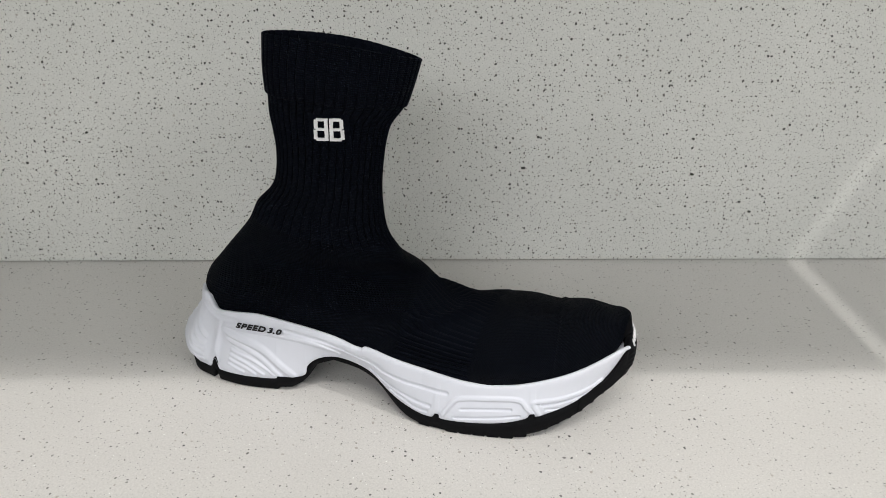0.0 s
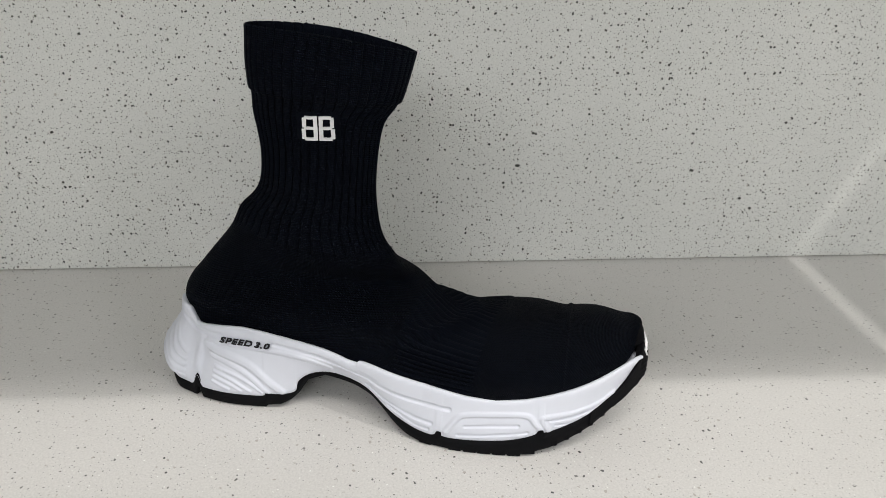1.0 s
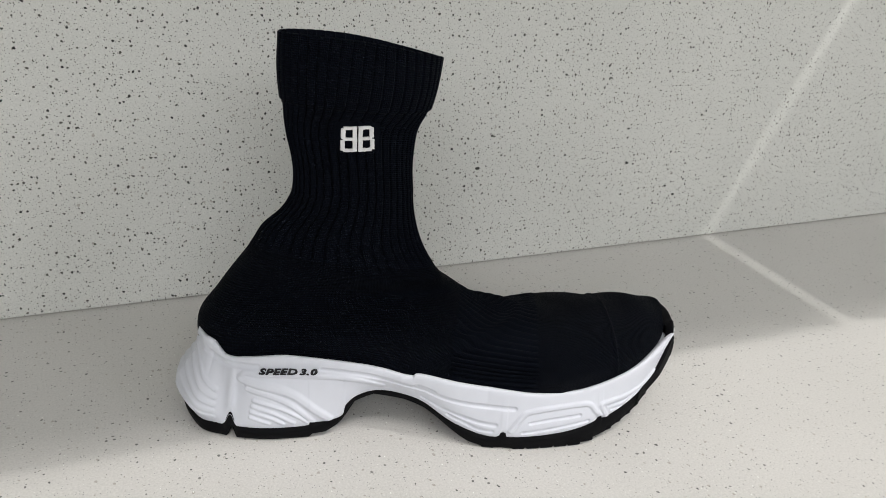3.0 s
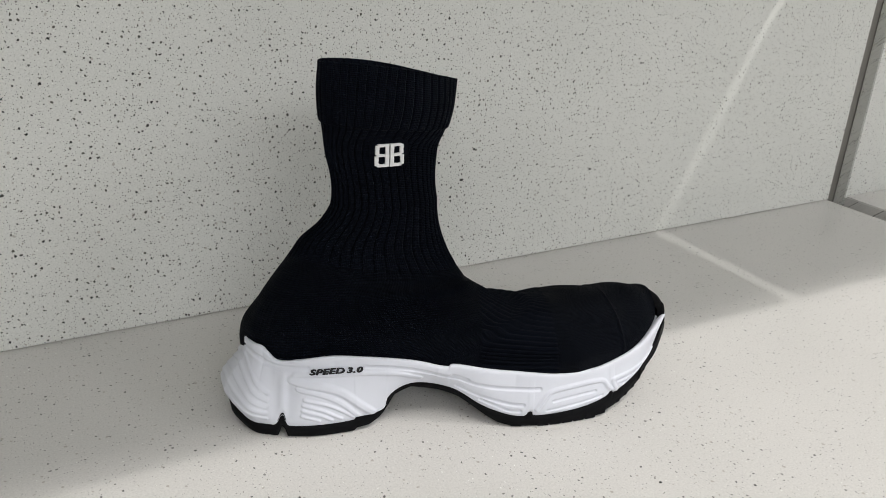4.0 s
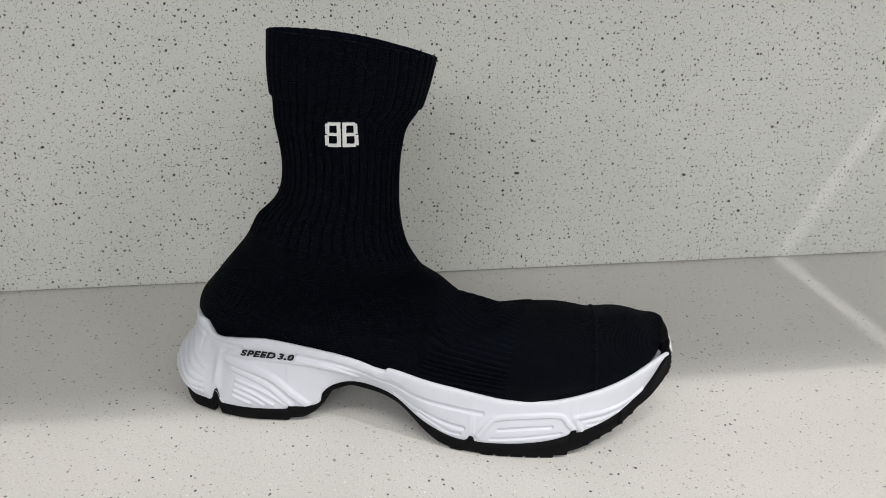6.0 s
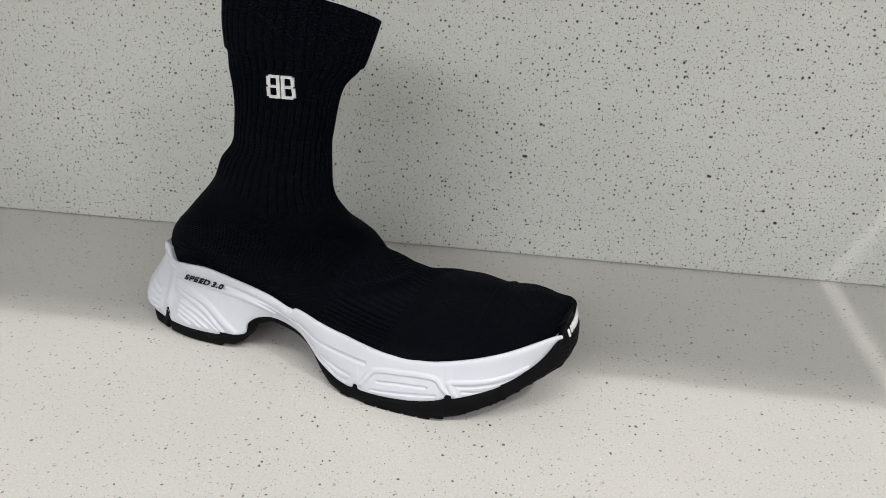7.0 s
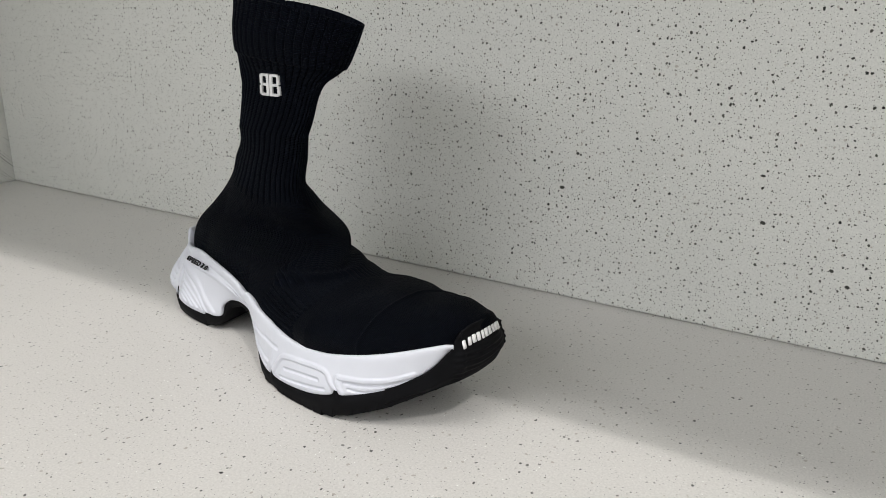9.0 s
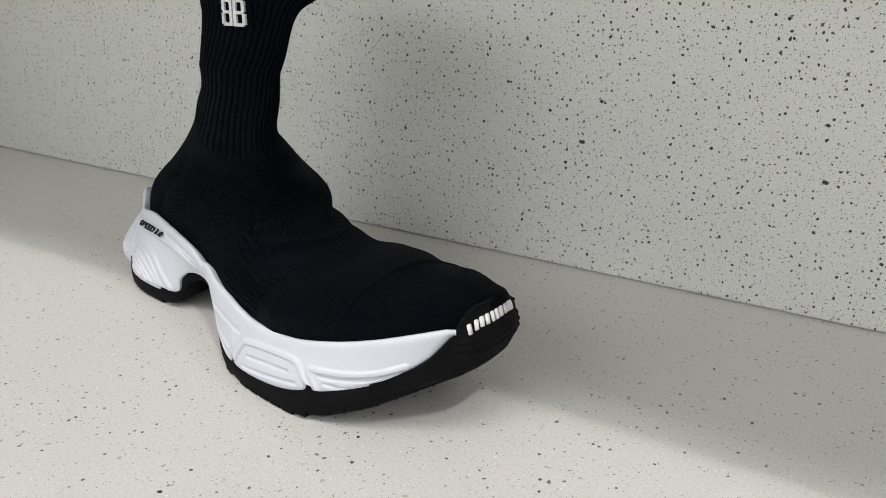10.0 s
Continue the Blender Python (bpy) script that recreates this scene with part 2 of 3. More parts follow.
setting("wall_north", box((-3.0, 0.67, -0.90), (3.0, 0.80, 2.30)), PLASTER, "plain white shop wall")
setting("wall_south", box((-3.0, -4.0, -0.90), (3.0, -3.9, 2.30)), PLASTER, "plain white shop wall")
setting("wall_west", box((-3.1, -4.0, -0.90), (-3.0, 0.8, 2.30)), PLASTER, "plain white shop wall")
setting("wall_east", box((3.0, -4.0, -0.90), (3.1, 0.8, 2.30)), PLASTER, "plain white shop wall")

# ---- the shoe ----
shoe = tagged(new("sneaker"), "black knitted sock sneaker with white moulded sole on the shelf", "shoe")
shoe.location = (0, 0, 0)


def foot_mid(x):
    return np.interp(x, [-0.15, -0.10, -0.04, 0.0, 0.04, 0.08, 0.11, 0.15], [0.4870, 0.484, 0.467, 0.450, 0.435, 0.431, 0.432, 0.435])


def leg_mid(z):
    return np.interp(z, [0.09, 0.13, 0.158, 0.20], [0.4795, 0.4735, 0.4840, 0.4885])


# rings from the cuff to the toe: back x, z; front x, z; half width; squareness; turn in degrees; shift in y
LEG_RINGS = [
    (-0.0880, 0.2116, -0.0000, 0.1957, 0.0203, 1.86, 6.4, 0.0019),
    (-0.0888, 0.1941, -0.0045, 0.1812, 0.0217, 1.99, 4.3, 0.0007),
    (-0.0881, 0.1770, -0.0095, 0.1683, 0.0165, 2.07, 2.3, -0.0002),
    (-0.0881, 0.1640, -0.0174, 0.1581, 0.0066, 2.05, -2.4, -0.0037),
    (-0.0858, 0.1420, -0.0212, 0.1368, 0.0086, 2.05, -4.0, -0.0016),
    (-0.0885, 0.1240, -0.0221, 0.1175, 0.0116, 2.03, -12.7, -0.0009),
    (-0.1003, 0.1080, -0.0190, 0.1007, 0.0139, 2.00, -14.9, -0.0009),
    (-0.1101, 0.0910, -0.0093, 0.0844, 0.0236, 2.09, -6.9, 0.0042),
    (-0.1265, 0.0720, 0.0043, 0.0708, 0.0263, 2.19, 5.1, 0.0116),
    (-0.1382, 0.0560, 0.0240, 0.0615, 0.0362, 2.30, 0.0, 0.0026),
]
FOOT_RINGS = [
    (-0.1385, 0.0350, 0.0339, 0.0632, 0.0414, 2.50, 0.0, 0.0042),
    (-0.1280, 0.0200, 0.0399, 0.0616, 0.0424, 2.44, 0.0, 0.0046),
    (-0.0950, 0.0170, 0.0478, 0.0609, 0.0432, 2.45, 0.0, 0.0024),
    (-0.0550, 0.0170, 0.0585, 0.0608, 0.0439, 2.34, 0.0, -0.0001),
    (-0.0100, 0.0150, 0.0707, 0.0626, 0.0452, 2.33, 0.0, -0.0004),
    (0.0280, 0.0150, 0.0823, 0.0627, 0.0438, 2.33, 0.0, 0.0003),
    (0.0600, 0.0180, 0.0940, 0.0611, 0.0389, 2.30, 0.0, -0.0009),
    (0.0860, 0.0240, 0.1084, 0.0617, 0.0326, 2.33, 0.0, -0.0008),
    (0.1070, 0.0320, 0.1204, 0.0588, 0.0234, 2.33, 0.0, -0.0015),
    (0.1195, 0.0400, 0.1258, 0.0586, 0.0140, 2.30, 0.0, -0.0007),
    (0.1255, 0.0450, 0.1286, 0.0561, 0.0080, 2.10, 0.0, -0.0002),
    (0.1275, 0.0480, 0.1283, 0.0509, 0.0020, 2.00, 0.0, -0.0001),
]
RINGS = LEG_RINGS + FOOT_RINGS
NU, NV = 920, 520
RIBS = 44


def loft(v):
    """Points of the sock for ring parameters v (0 cuff, 1 toe), before the ribs."""
    c = spline(RINGS, 2000)
    d = np.r_[0, np.cumsum(np.linalg.norm(np.diff((c[:, :2] + c[:, 2:4]) / 2, axis=0), axis=1) + 0.5 * np.linalg.norm(np.diff(c[:, 2:4], axis=0), axis=1))]
    r = np.stack([np.interp(v * d[-1], d, c[:, k]) for k in range(8)], 1)
    a = np.arange(NU) / NU * 2 * math.pi
    ca, sa = np.cos(a)[None], np.sin(a)[None]
    low_part = smooth_step(0.010, 0.045, r[:, 2:3])
    low_part = low_part + 0.6 * np.exp(-((r[:, 2:3] - 0.026) / 0.015) ** 2)
    e = 2 / (r[:, 5:6] - low_part * 0.55 * smooth_step(-0.1, 0.5, ca))
    p = np.sign(ca) * np.abs(ca) ** e
    q = np.sign(sa) * np.abs(sa) ** e
    mx, mz = (r[:, 0:1] + r[:, 2:3]) / 2, (r[:, 1:2] + r[:, 3:4]) / 2
    hx, hz = (r[:, 2:3] - r[:, 0:1]) / 2, (r[:, 3:4] - r[:, 1:2]) / 2
    x, z = mx + hx * p, mz + hz * p
    z = z + (0.0014 * q + 0.0024 * q * q) * smooth_step(0.180, 0.206, z)
    leg = smooth_step(0.065, 0.125, z)
    y = foot_mid(x) * (1 - leg) + leg_mid(z) * leg
    tn = np.tan(np.radians(r[:, 6:7]))
    y = y - r[:, 4:5] * q + hx * p * tn + r[:, 7:8]
    return np.stack([x, y, z], 2)


V = np.linspace(0, 1, NV)
SOCK = loft(V)
ANG = np.arange(NU) / NU
du = np.roll(SOCK, -1, 1) - np.roll(SOCK, 1, 1)
dv = np.gradient(SOCK, axis=0)
NRM = np.cross(du, dv)
NRM /= np.maximum(np.linalg.norm(NRM, axis=2, keepdims=True), 1e-9)
if (NRM[NV // 2, NU // 4] @ np.array([0, -1, 0])) < 0:
    NRM = -NRM
X, Y, Z = SOCK[..., 0], SOCK[..., 1], SOCK[..., 2]
rib = 0.25 - np.exp(-(np.sin(ANG * math.pi * RIBS)[None] / 0.34) ** 2) + np.zeros((NV, 1))
rib_fine = np.abs(np.sin(ANG * math.pi * 66))[None] ** 0.8 - 0.55 + np.zeros((NV, 1))
front = np.cos(ANG * 2 * math.pi)[None] * 0.5 + 0.5
row = np.arange(NV)[:, None] / (NV - 1)
# lower limit of the leg ribs, the fold of the cuff, the ribbed panel over the instep
CUFF_V = float(V[np.argmin(np.abs(SOCK[:, 0, 2] - 0.169))])
LEG_V = float(V[np.argmin(np.abs(SOCK[:, NU // 4, 2] - 0.092))])
leg_mask = 1 - smooth_step(LEG_V - 0.012, LEG_V + 0.012, row + 0.012 * np.sin(ANG * 2 * math.pi * 3)[None])
PAN_BACK, PAN_FRONT, SEAM = 0.002 + (Y - 0.449) * 0.5, 0.0465 + (Y - 0.438) * 0.45, 0.089 + (Y - 0.443) * 0.28
below = smooth_step(LEG_V + 0.02, LEG_V + 0.05, row)
pan_mask = smooth_step(-0.0015, 0.0015, X - PAN_BACK) * (1 - smooth_step(-0.001, 0.001, X - PAN_FRONT)) * below
cuff_mask = 1 - smooth_step(CUFF_V - 0.003, CUFF_V + 0.003, row)
lift = rib * (0.0016 * leg_mask * (1 - cuff_mask) + 0.0012 * cuff_mask) + rib_fine * 0.0023 * pan_mask * (1 - 0.75 * smooth_step(0.72, 0.92, front))
lift = lift + cuff_mask * 0.0016
lift = lift + 0.0008 * np.exp(-((X - SEAM) / 0.0011) ** 2) * below
wob = np.array([[noise.noise(Vector((p[0] * 28, p[1] * 28, p[2] * 28))) for p in r[::12]] for r in SOCK[::8]])
wi = np.arange(NV) / 8
wj = (np.arange(NU) / 12)
wob = np.stack([np.interp(wi, np.arange(wob.shape[0]), wob[:, j]) for j in range(wob.shape[1])], 1)
wob = np.stack([np.interp(wj, np.arange(wob.shape[1] + 1), np.r_[r, r[0]]) for r in wob], 0)
lift = lift + 0.0009 * wob
# folds behind the ankle
fold = np.exp(-((Z - 0.106) / 0.005) ** 2) - 0.8 * np.exp(-((Z - 0.117) / 0.005) ** 2)
lift = lift + 0.0005 * fold * (1 - front) ** 3 * leg_mask
SOCK = SOCK + NRM * lift[..., None]


KIND = np.where(row < CUFF_V, 0, np.where(row < LEG_V, 1, np.where(X < PAN_BACK, 2, np.where(X < PAN_FRONT, 3, np.where(X < SEAM, 4, 5)))))
KIND = np.where((KIND >= 3) & (row < LEG_V + 0.02), 2, KIND)[:-1]


def sock_part(name, kind, mat, label, extra=None):
    """The quads of the sock of one kind, as a part with its own u, v."""
    i, j = np.nonzero(KIND == kind)
    k = (j + 1) % NU
    quads = np.stack([i * NU + j, i * NU + k, (i + 1) * NU + k, (i + 1) * NU + j], 1)
    used, idx = np.unique(quads, return_inverse=True)
    idx = idx.reshape(quads.shape)
    P, F = SOCK.reshape(-1, 3)[used], idx.tolist()
    uv = np.stack([np.stack([j, j + 1, j + 1, j], 1) / NU, np.stack([i, i, i + 1, i + 1], 1) / NV], 2).reshape(-1, 2)
    if extra is not None:
        lining, more = grid_mesh(extra, True)
        F += [tuple(c + len(P) for c in f) for f in more]
        P = np.concatenate([P, lining])
        uv = np.concatenate([uv, np.zeros((4 * len(more), 2))])
    ob = part(name, (P, F), mat, shoe, label)
    layer = ob.data.uv_layers.new(name="UVMap")
    layer.data.foreach_set("uv", uv.ravel().astype(np.float32))
    return ob


ic, il = int(CUFF_V * (NV - 1)), int(LEG_V * (NV - 1))
inner = []
for i, k in ((ic - 6, 0.94), (ic // 2, 0.95), (4, 0.965), (1, 0.98)):
    mid = SOCK[i].mean(0)
    inner.append(mid + (SOCK[i] - mid) * np.array([k, k - 0.03, 1]))
inner[-1] = inner[-1] + np.array([0, 0, 0.0012])
inner.append(SOCK[0])
cuff = sock_part("cuff", 0, KNIT_RIB, "folded black rib-knit cuff", np.stack(inner))
leg = sock_part("leg", 1, KNIT_RIB, "black rib-knit leg")
heel_knit = sock_part("heel_knit", 2, KNIT_FOOT, "smooth black flat knit")
panel = sock_part("ribbed_panel", 3, KNIT_RIB, "black ribbed flex panel over the instep")
toe_knit = sock_part("toe_knit", 4, KNIT_FOOT, "smooth black flat knit")
toe_cap = sock_part("toe_cap", 5, KNIT_FOOT, "black knit toe in front of a raised seam")


# emblem on the leg: two mirrored white yarn frames
def emblem_frame(mirror):
    bm = bmesh.new()
    s = -1 if mirror else 1
    bars = [(0.0, 0.0, 0.0020, 0.0134), (0.0014, 0.0, 0.0056, 0.0015), (0.0014, 0.0061, 0.0056, 0.0014), (0.0014, 0.0119, 0.0052, 0.0015),
            (0.0064, 0.0009, 0.0020, 0.0054), (0.0060, 0.0072, 0.0020, 0.0053)]
    rng = random.Random(7 + mirror)
    for x, z, w, h in bars:
        nw, nh = max(1, round(w / 0.0008)), max(1, round(h / 0.0008))
        for i in range(nw):
            for j in range(nh):
                cx, cz = x + (i + 0.5) * w / nw + rng.uniform(-1, 1) * 0.00010, z + (j + 0.5) * h / nh + rng.uniform(-1, 1) * 0.00010
                deep = 0.0011 + rng.uniform(0, 1) * 0.0003
                for v in bmesh.ops.create_cube(bm, size=1)["verts"]:
                    v.co = Vector((s * (0.0005 + cx + v.co.x * w / nw * 1.12), v.co.y * deep, cz + v.co.z * h / nh * 1.12))
    return bm


def leg_surface(x, z):
    d = (SOCK[:il, : NU // 2, 0] - x) ** 2 + (SOCK[:il, : NU // 2, 2] - z) ** 2
    i, j = np.unravel_index(np.argmin(d), d.shape)
    return SOCK[i, j, 1]


emblem_ground = part("emblem_ground", box((-0.0645, -0.0006, 0.1497), (-0.0405, 0.0006, 0.1679), 0.0005), KNIT_FOOT, shoe, "flat knit patch under the emblem")
emblem_parts = [emblem_ground]
for mirror in (True, False):
    bm = emblem_frame(mirror)
    for v in bm.verts:
        v.co += Vector((-0.0527, -0.0011, 0.1520))
    emblem_parts.append(part("emblem_frame", bm, WHITE_YARN, shoe, "white knitted emblem block", False))
xs_e = np.linspace(-0.066, -0.039, 10)
ys_e = np.array([min(leg_surface(x, z) for z in (0.153, 0.158, 0.163)) for x in xs_e])
slope_e = np.polyfit(xs_e, ys_e, 2)
for ob in emblem_parts:
    for v in ob.data.vertices:
        v.co.y += float(np.polyval(slope_e, v.co.x)) - 0.0001

# ---- sole ----
# the rim from the medial heel round the back and along the lateral side
RIM = [
    (-0.1080, 0.5166), (-0.1281, 0.5167), (-0.1400, 0.5129), (-0.1488, 0.5066), (-0.1520, 0.4943), (-0.1540, 0.4799), (-0.1509, 0.4659),
    (-0.1455, 0.4557), (-0.1366, 0.4507), (-0.1262, 0.4451), (-0.1082, 0.4381), (-0.0747, 0.4319), (-0.0402, 0.4241), (-0.0137, 0.4063),
    (0.0119, 0.3932), (0.0403, 0.3863), (0.0643, 0.3845), (0.0918, 0.3904), (0.1215, 0.4068),
]
MEDIAL = [(-0.0750, 0.5075), (-0.0430, 0.4990), (-0.0150, 0.4930), (0.0110, 0.4830), (0.0400, 0.4780), (0.0640, 0.4740), (0.0900, 0.4675), (0.1217, 0.4560)]
NS, HEEL_KNOT = 760, 5
rim_line = spline(RIM, 3000)
back_at = int(round(HEEL_KNOT / (len(RIM) - 1) * 2999))
lat = even(rim_line[back_at:], NS)
med = even(spline([*RIM[HEEL_KNOT::-1], *MEDIAL], 3000), NS)


def outward(path, sign):
    t = np.gradient(path, axis=0)
    n = np.stack([t[:, 1], -t[:, 0]], 1) * sign
    return n / np.linalg.norm(n, axis=1, keepdims=True)


# heights by x along the side, running on by arc length round the heel
Z_TOP = [
    (-0.1900, 0.0525), (-0.1720, 0.0525), (-0.1600, 0.0532), (-0.1500, 0.0534), (-0.1420, 0.0506), (-0.1350, 0.0464), (-0.1280, 0.0460),
    (-0.1200, 0.0477), (-0.1020, 0.0498), (-0.0780, 0.0481), (-0.0550, 0.0445), (-0.0360, 0.0398), (-0.0310, 0.0413), (-0.0060, 0.0381),
    (0.0100, 0.0365), (0.0300, 0.0341), (0.0520, 0.0349), (0.0740, 0.0388), (0.0970, 0.0441), (0.1180, 0.0496),
]
Z_WHITE = [
    (-0.1900, 0.0125), (-0.1720, 0.0117), (-0.1600, 0.0102), (-0.1500, 0.0086), (-0.1385, 0.0082), (-0.1335, 0.0090), (-0.1306, 0.0150),
    (-0.1290, 0.0153), (-0.1272, 0.0096), (-0.1240, 0.0086), (-0.1100, 0.0085), (-0.0907, 0.0085), (-0.0882, 0.0103), (-0.0798, 0.0102),
    (-0.0712, 0.0130), (-0.0689, 0.0200), (-0.0622, 0.0253), (-0.0519, 0.0272), (-0.0385, 0.0246), (-0.0294, 0.0216), (-0.0177, 0.0143),
    (-0.0042, 0.0090), (0.0058, 0.0081), (0.0084, 0.0110), (0.0106, 0.0110), (0.0134, 0.0084), (0.0409, 0.0101), (0.0595, 0.0144),
    (0.0625, 0.0176), (0.0652, 0.0176), (0.0682, 0.0161), (0.0918, 0.0234), (0.1043, 0.0300), (0.1127, 0.0366), (0.1196, 0.0455),
]
INSET = [
    (-0.1900, 0.0126), (-0.1720, 0.0139), (-0.1580, 0.0134), (-0.1460, 0.0150), (-0.1350, 0.0115), (-0.1200, 0.0089), (-0.1000, 0.0070),
    (-0.0800, 0.0031), (-0.0400, -0.0021), (0.0000, 0.0032), (0.0600, 0.0030), (0.1180, -0.0019),
]
Z_LOW = [
    (-0.1900, 0.0060), (-0.1720, 0.0045), (-0.1600, 0.0028), (-0.1500, 0.0010), (-0.1400, 0.0), (-0.1325, 0.0002), (-0.1303, 0.0070), (-0.1290, 0.0070), (-0.1272, 0.0002),
    (-0.1000, 0.0), (-0.0890, 0.0), (-0.0875, 0.0018), (-0.0800, 0.0025), (-0.0740, 0.0060), (-0.0690, 0.0110), (-0.0640, 0.0190), (-0.0540, 0.0225), (-0.0392, 0.0190), (-0.0301, 0.0155),
    (-0.0181, 0.0080), (-0.0080, 0.0020), (-0.0020, 0.0004), (0.0080, 0.0), (0.0520, 0.0), (0.0700, 0.0040), (0.0920, 0.0125), (0.1150, 0.0240), (0.1217, 0.0272), (0.1340, 0.0320)]


def along(table, x):
    a = np.array(table)
    return np.interp(x, a[:, 0], a[:, 1])


def curved(table, x):
    c = spline(table, 12 * len(table))
    return np.interp(x, np.maximum.accumulate(c[:, 0] + np.arange(len(c)) * 1e-9), c[:, 1])


# moulded relief on the side: x, z strokes with half width and height
HEEL_LINES = [
    ([(-0.1900, 0.0478), (-0.1720, 0.0478), (-0.1600, 0.0473), (-0.1500, 0.0458), (-0.1420, 0.0436), (-0.1320, 0.0420), (-0.1160, 0.0428)], 0.0016, -0.0009),
    ([(-0.1248, 0.0357), (-0.1174, 0.0340), (-0.1054, 0.0315), (-0.0955, 0.0273), (-0.0856, 0.0188), (-0.0782, 0.0124)], 0.0022, 0.0013),
    ([(-0.1214, 0.0310), (-0.1085, 0.0277), (-0.0970, 0.0217), (-0.0865, 0.0111)], 0.0014, 0.0009),
    ([(-0.1178, 0.0251), (-0.1054, 0.0215), (-0.0960, 0.0163), (-0.0896, 0.0112)], 0.0009, 0.0009),
    ([(-0.1185, 0.0220), (-0.1076, 0.0183), (-0.0971, 0.0118)], 0.0009, 0.0009),
    ([(-0.1188, 0.0189), (-0.1088, 0.0154), (-0.1025, 0.0116)], 0.0009, 0.0009),
    ([(-0.1192, 0.0157), (-0.1100, 0.0122)], 0.0009, 0.0009),
    ([(-0.1275, 0.0270), (-0.1290, 0.0220), (-0.1298, 0.0150)], 0.0055, -0.0016),
    ([(-0.1900, 0.0440), (-0.1720, 0.0428), (-0.1580, 0.0385), (-0.1480, 0.0330), (-0.1385, 0.0280)], 0.0012, 0.0006),
    ([(-0.1900, 0.0386), (-0.1720, 0.0374), (-0.1580, 0.0335), (-0.1480, 0.0286), (-0.1385, 0.0244)], 0.0012, 0.0006),
    ([(-0.1900, 0.0332), (-0.1720, 0.0320), (-0.1580, 0.0285), (-0.1480, 0.0242), (-0.1385, 0.0208)], 0.0012, 0.0006),
    ([(-0.1900, 0.0278), (-0.1720, 0.0266), (-0.1580, 0.0235), (-0.1480, 0.0198), (-0.1385, 0.0172)], 0.0012, 0.0006),
    ([(-0.1900, 0.0224), (-0.1720, 0.0212), (-0.1580, 0.0185), (-0.1480, 0.0154), (-0.1385, 0.0136)], 0.0012, 0.0006),
]
ARCH_LINES = [
    ([(-0.0819, 0.0427), (-0.0708, 0.0415), (-0.0578, 0.0394), (-0.0456, 0.0360), (-0.0336, 0.0326), (-0.0249, 0.0314), (-0.0320, 0.0338), (-0.0244, 0.0301), (-0.0169, 0.0283), (-0.0056, 0.0269), (0.0143, 0.0261)], 0.0012, -0.0009),
    ([(-0.1248, 0.0357), (-0.1231, 0.0386), (-0.1174, 0.0394), (-0.1048, 0.0392), (-0.0900, 0.0389), (-0.0757, 0.0385), (-0.0628, 0.0367), (-0.0498, 0.0317)], 0.0014, 0.0008),
    ([(-0.0300, 0.0258), (-0.0205, 0.0216), (-0.0116, 0.0189), (-0.0029, 0.0166), (0.0050, 0.0159)], 0.0011, -0.0010),
    ([(-0.0179, 0.0183), (-0.0100, 0.0151), (-0.0029, 0.0121), (0.0033, 0.0119)], 0.0010, -0.0009),
]
FORE_LINES = [
    ([(0.0131, 0.0131), (0.0191, 0.0221), (0.0234, 0.0245), (0.0356, 0.0261), (0.0549, 0.0270), (0.0606, 0.0221), (0.0643, 0.0181)], 0.0014, 0.0010),
    ([(0.0234, 0.0175), (0.0356, 0.0191), (0.0512, 0.0205)], 0.0009, -0.0009),
    ([(0.0197, 0.0117), (0.0363, 0.0137), (0.0562, 0.0167)], 0.0009, -0.0009),
    ([(0.0687, 0.0162), (0.0643, 0.0246), (0.0687, 0.0261), (0.0811, 0.0271), (0.0942, 0.0295), (0.1047, 0.0332)], 0.0013, 0.0009),
    ([(0.0693, 0.0236), (0.0817, 0.0245), (0.0947, 0.0269), (0.1042, 0.0310)], 0.0009, -0.0009),
    ([(0.0718, 0.0206), (0.0835, 0.0205), (0.0953, 0.0252), (0.1009, 0.0282)], 0.0009, -0.0009),
]
STROKES = HEEL_LINES + ARCH_LINES + FORE_LINES


def relief(x, z):
    h = np.zeros_like(x)
    for pts, half, height in STROKES:
        best = np.full_like(x, 9.0)
        path = spline(pts, 5 * len(pts)) if len(pts) > 2 else np.array(pts)
        for (ax, az), (bx, bz) in zip(path[:-1], path[1:]):
            ux, uz = bx - ax, bz - az
            k = np.clip(((x - ax) * ux + (z - az) * uz) / (ux * ux + uz * uz + 1e-12), 0, 1)
            best = np.minimum(best, (x - ax - k * ux) ** 2 + (z - az - k * uz) ** 2)
        f = height * np.exp(-(np.sqrt(best) / half) ** (4 if half < 0.004 else 2))
        h = np.where(np.abs(f) > np.abs(h), f, h)
    return h


def round_heel(path):
    """x along the side, running on by arc length round the back of the heel."""
    step = np.r_[0, np.linalg.norm(np.diff(path, axis=0), axis=1)]
    arc = np.cumsum(step)
    k = int(np.argmax(path[:, 0] > -0.135))
    return np.where(np.arange(len(path)) < k, -0.135 - (arc[k] - arc), path[:, 0])


def soft_normals(path, sign, other):
    """Normals of one side, softened by its neighbour across the heel so that deep insets don't fold."""
    line = np.concatenate([other[90:0:-1], path])
    n = outward(line, sign)
    k = np.exp(-(np.arange(-90, 91) / 32.0) ** 2)
    soft = np.stack([np.convolve(np.pad(n[:, c], 90, "edge"), k / k.sum(), "valid") for c in (0, 1)], 1)[90:]
    w = smooth_step(-0.110, -0.085, path[:, 0])[:, None]
    n = soft * (1 - w) + n[90:] * w
    return n / np.linalg.norm(n, axis=1, keepdims=True)


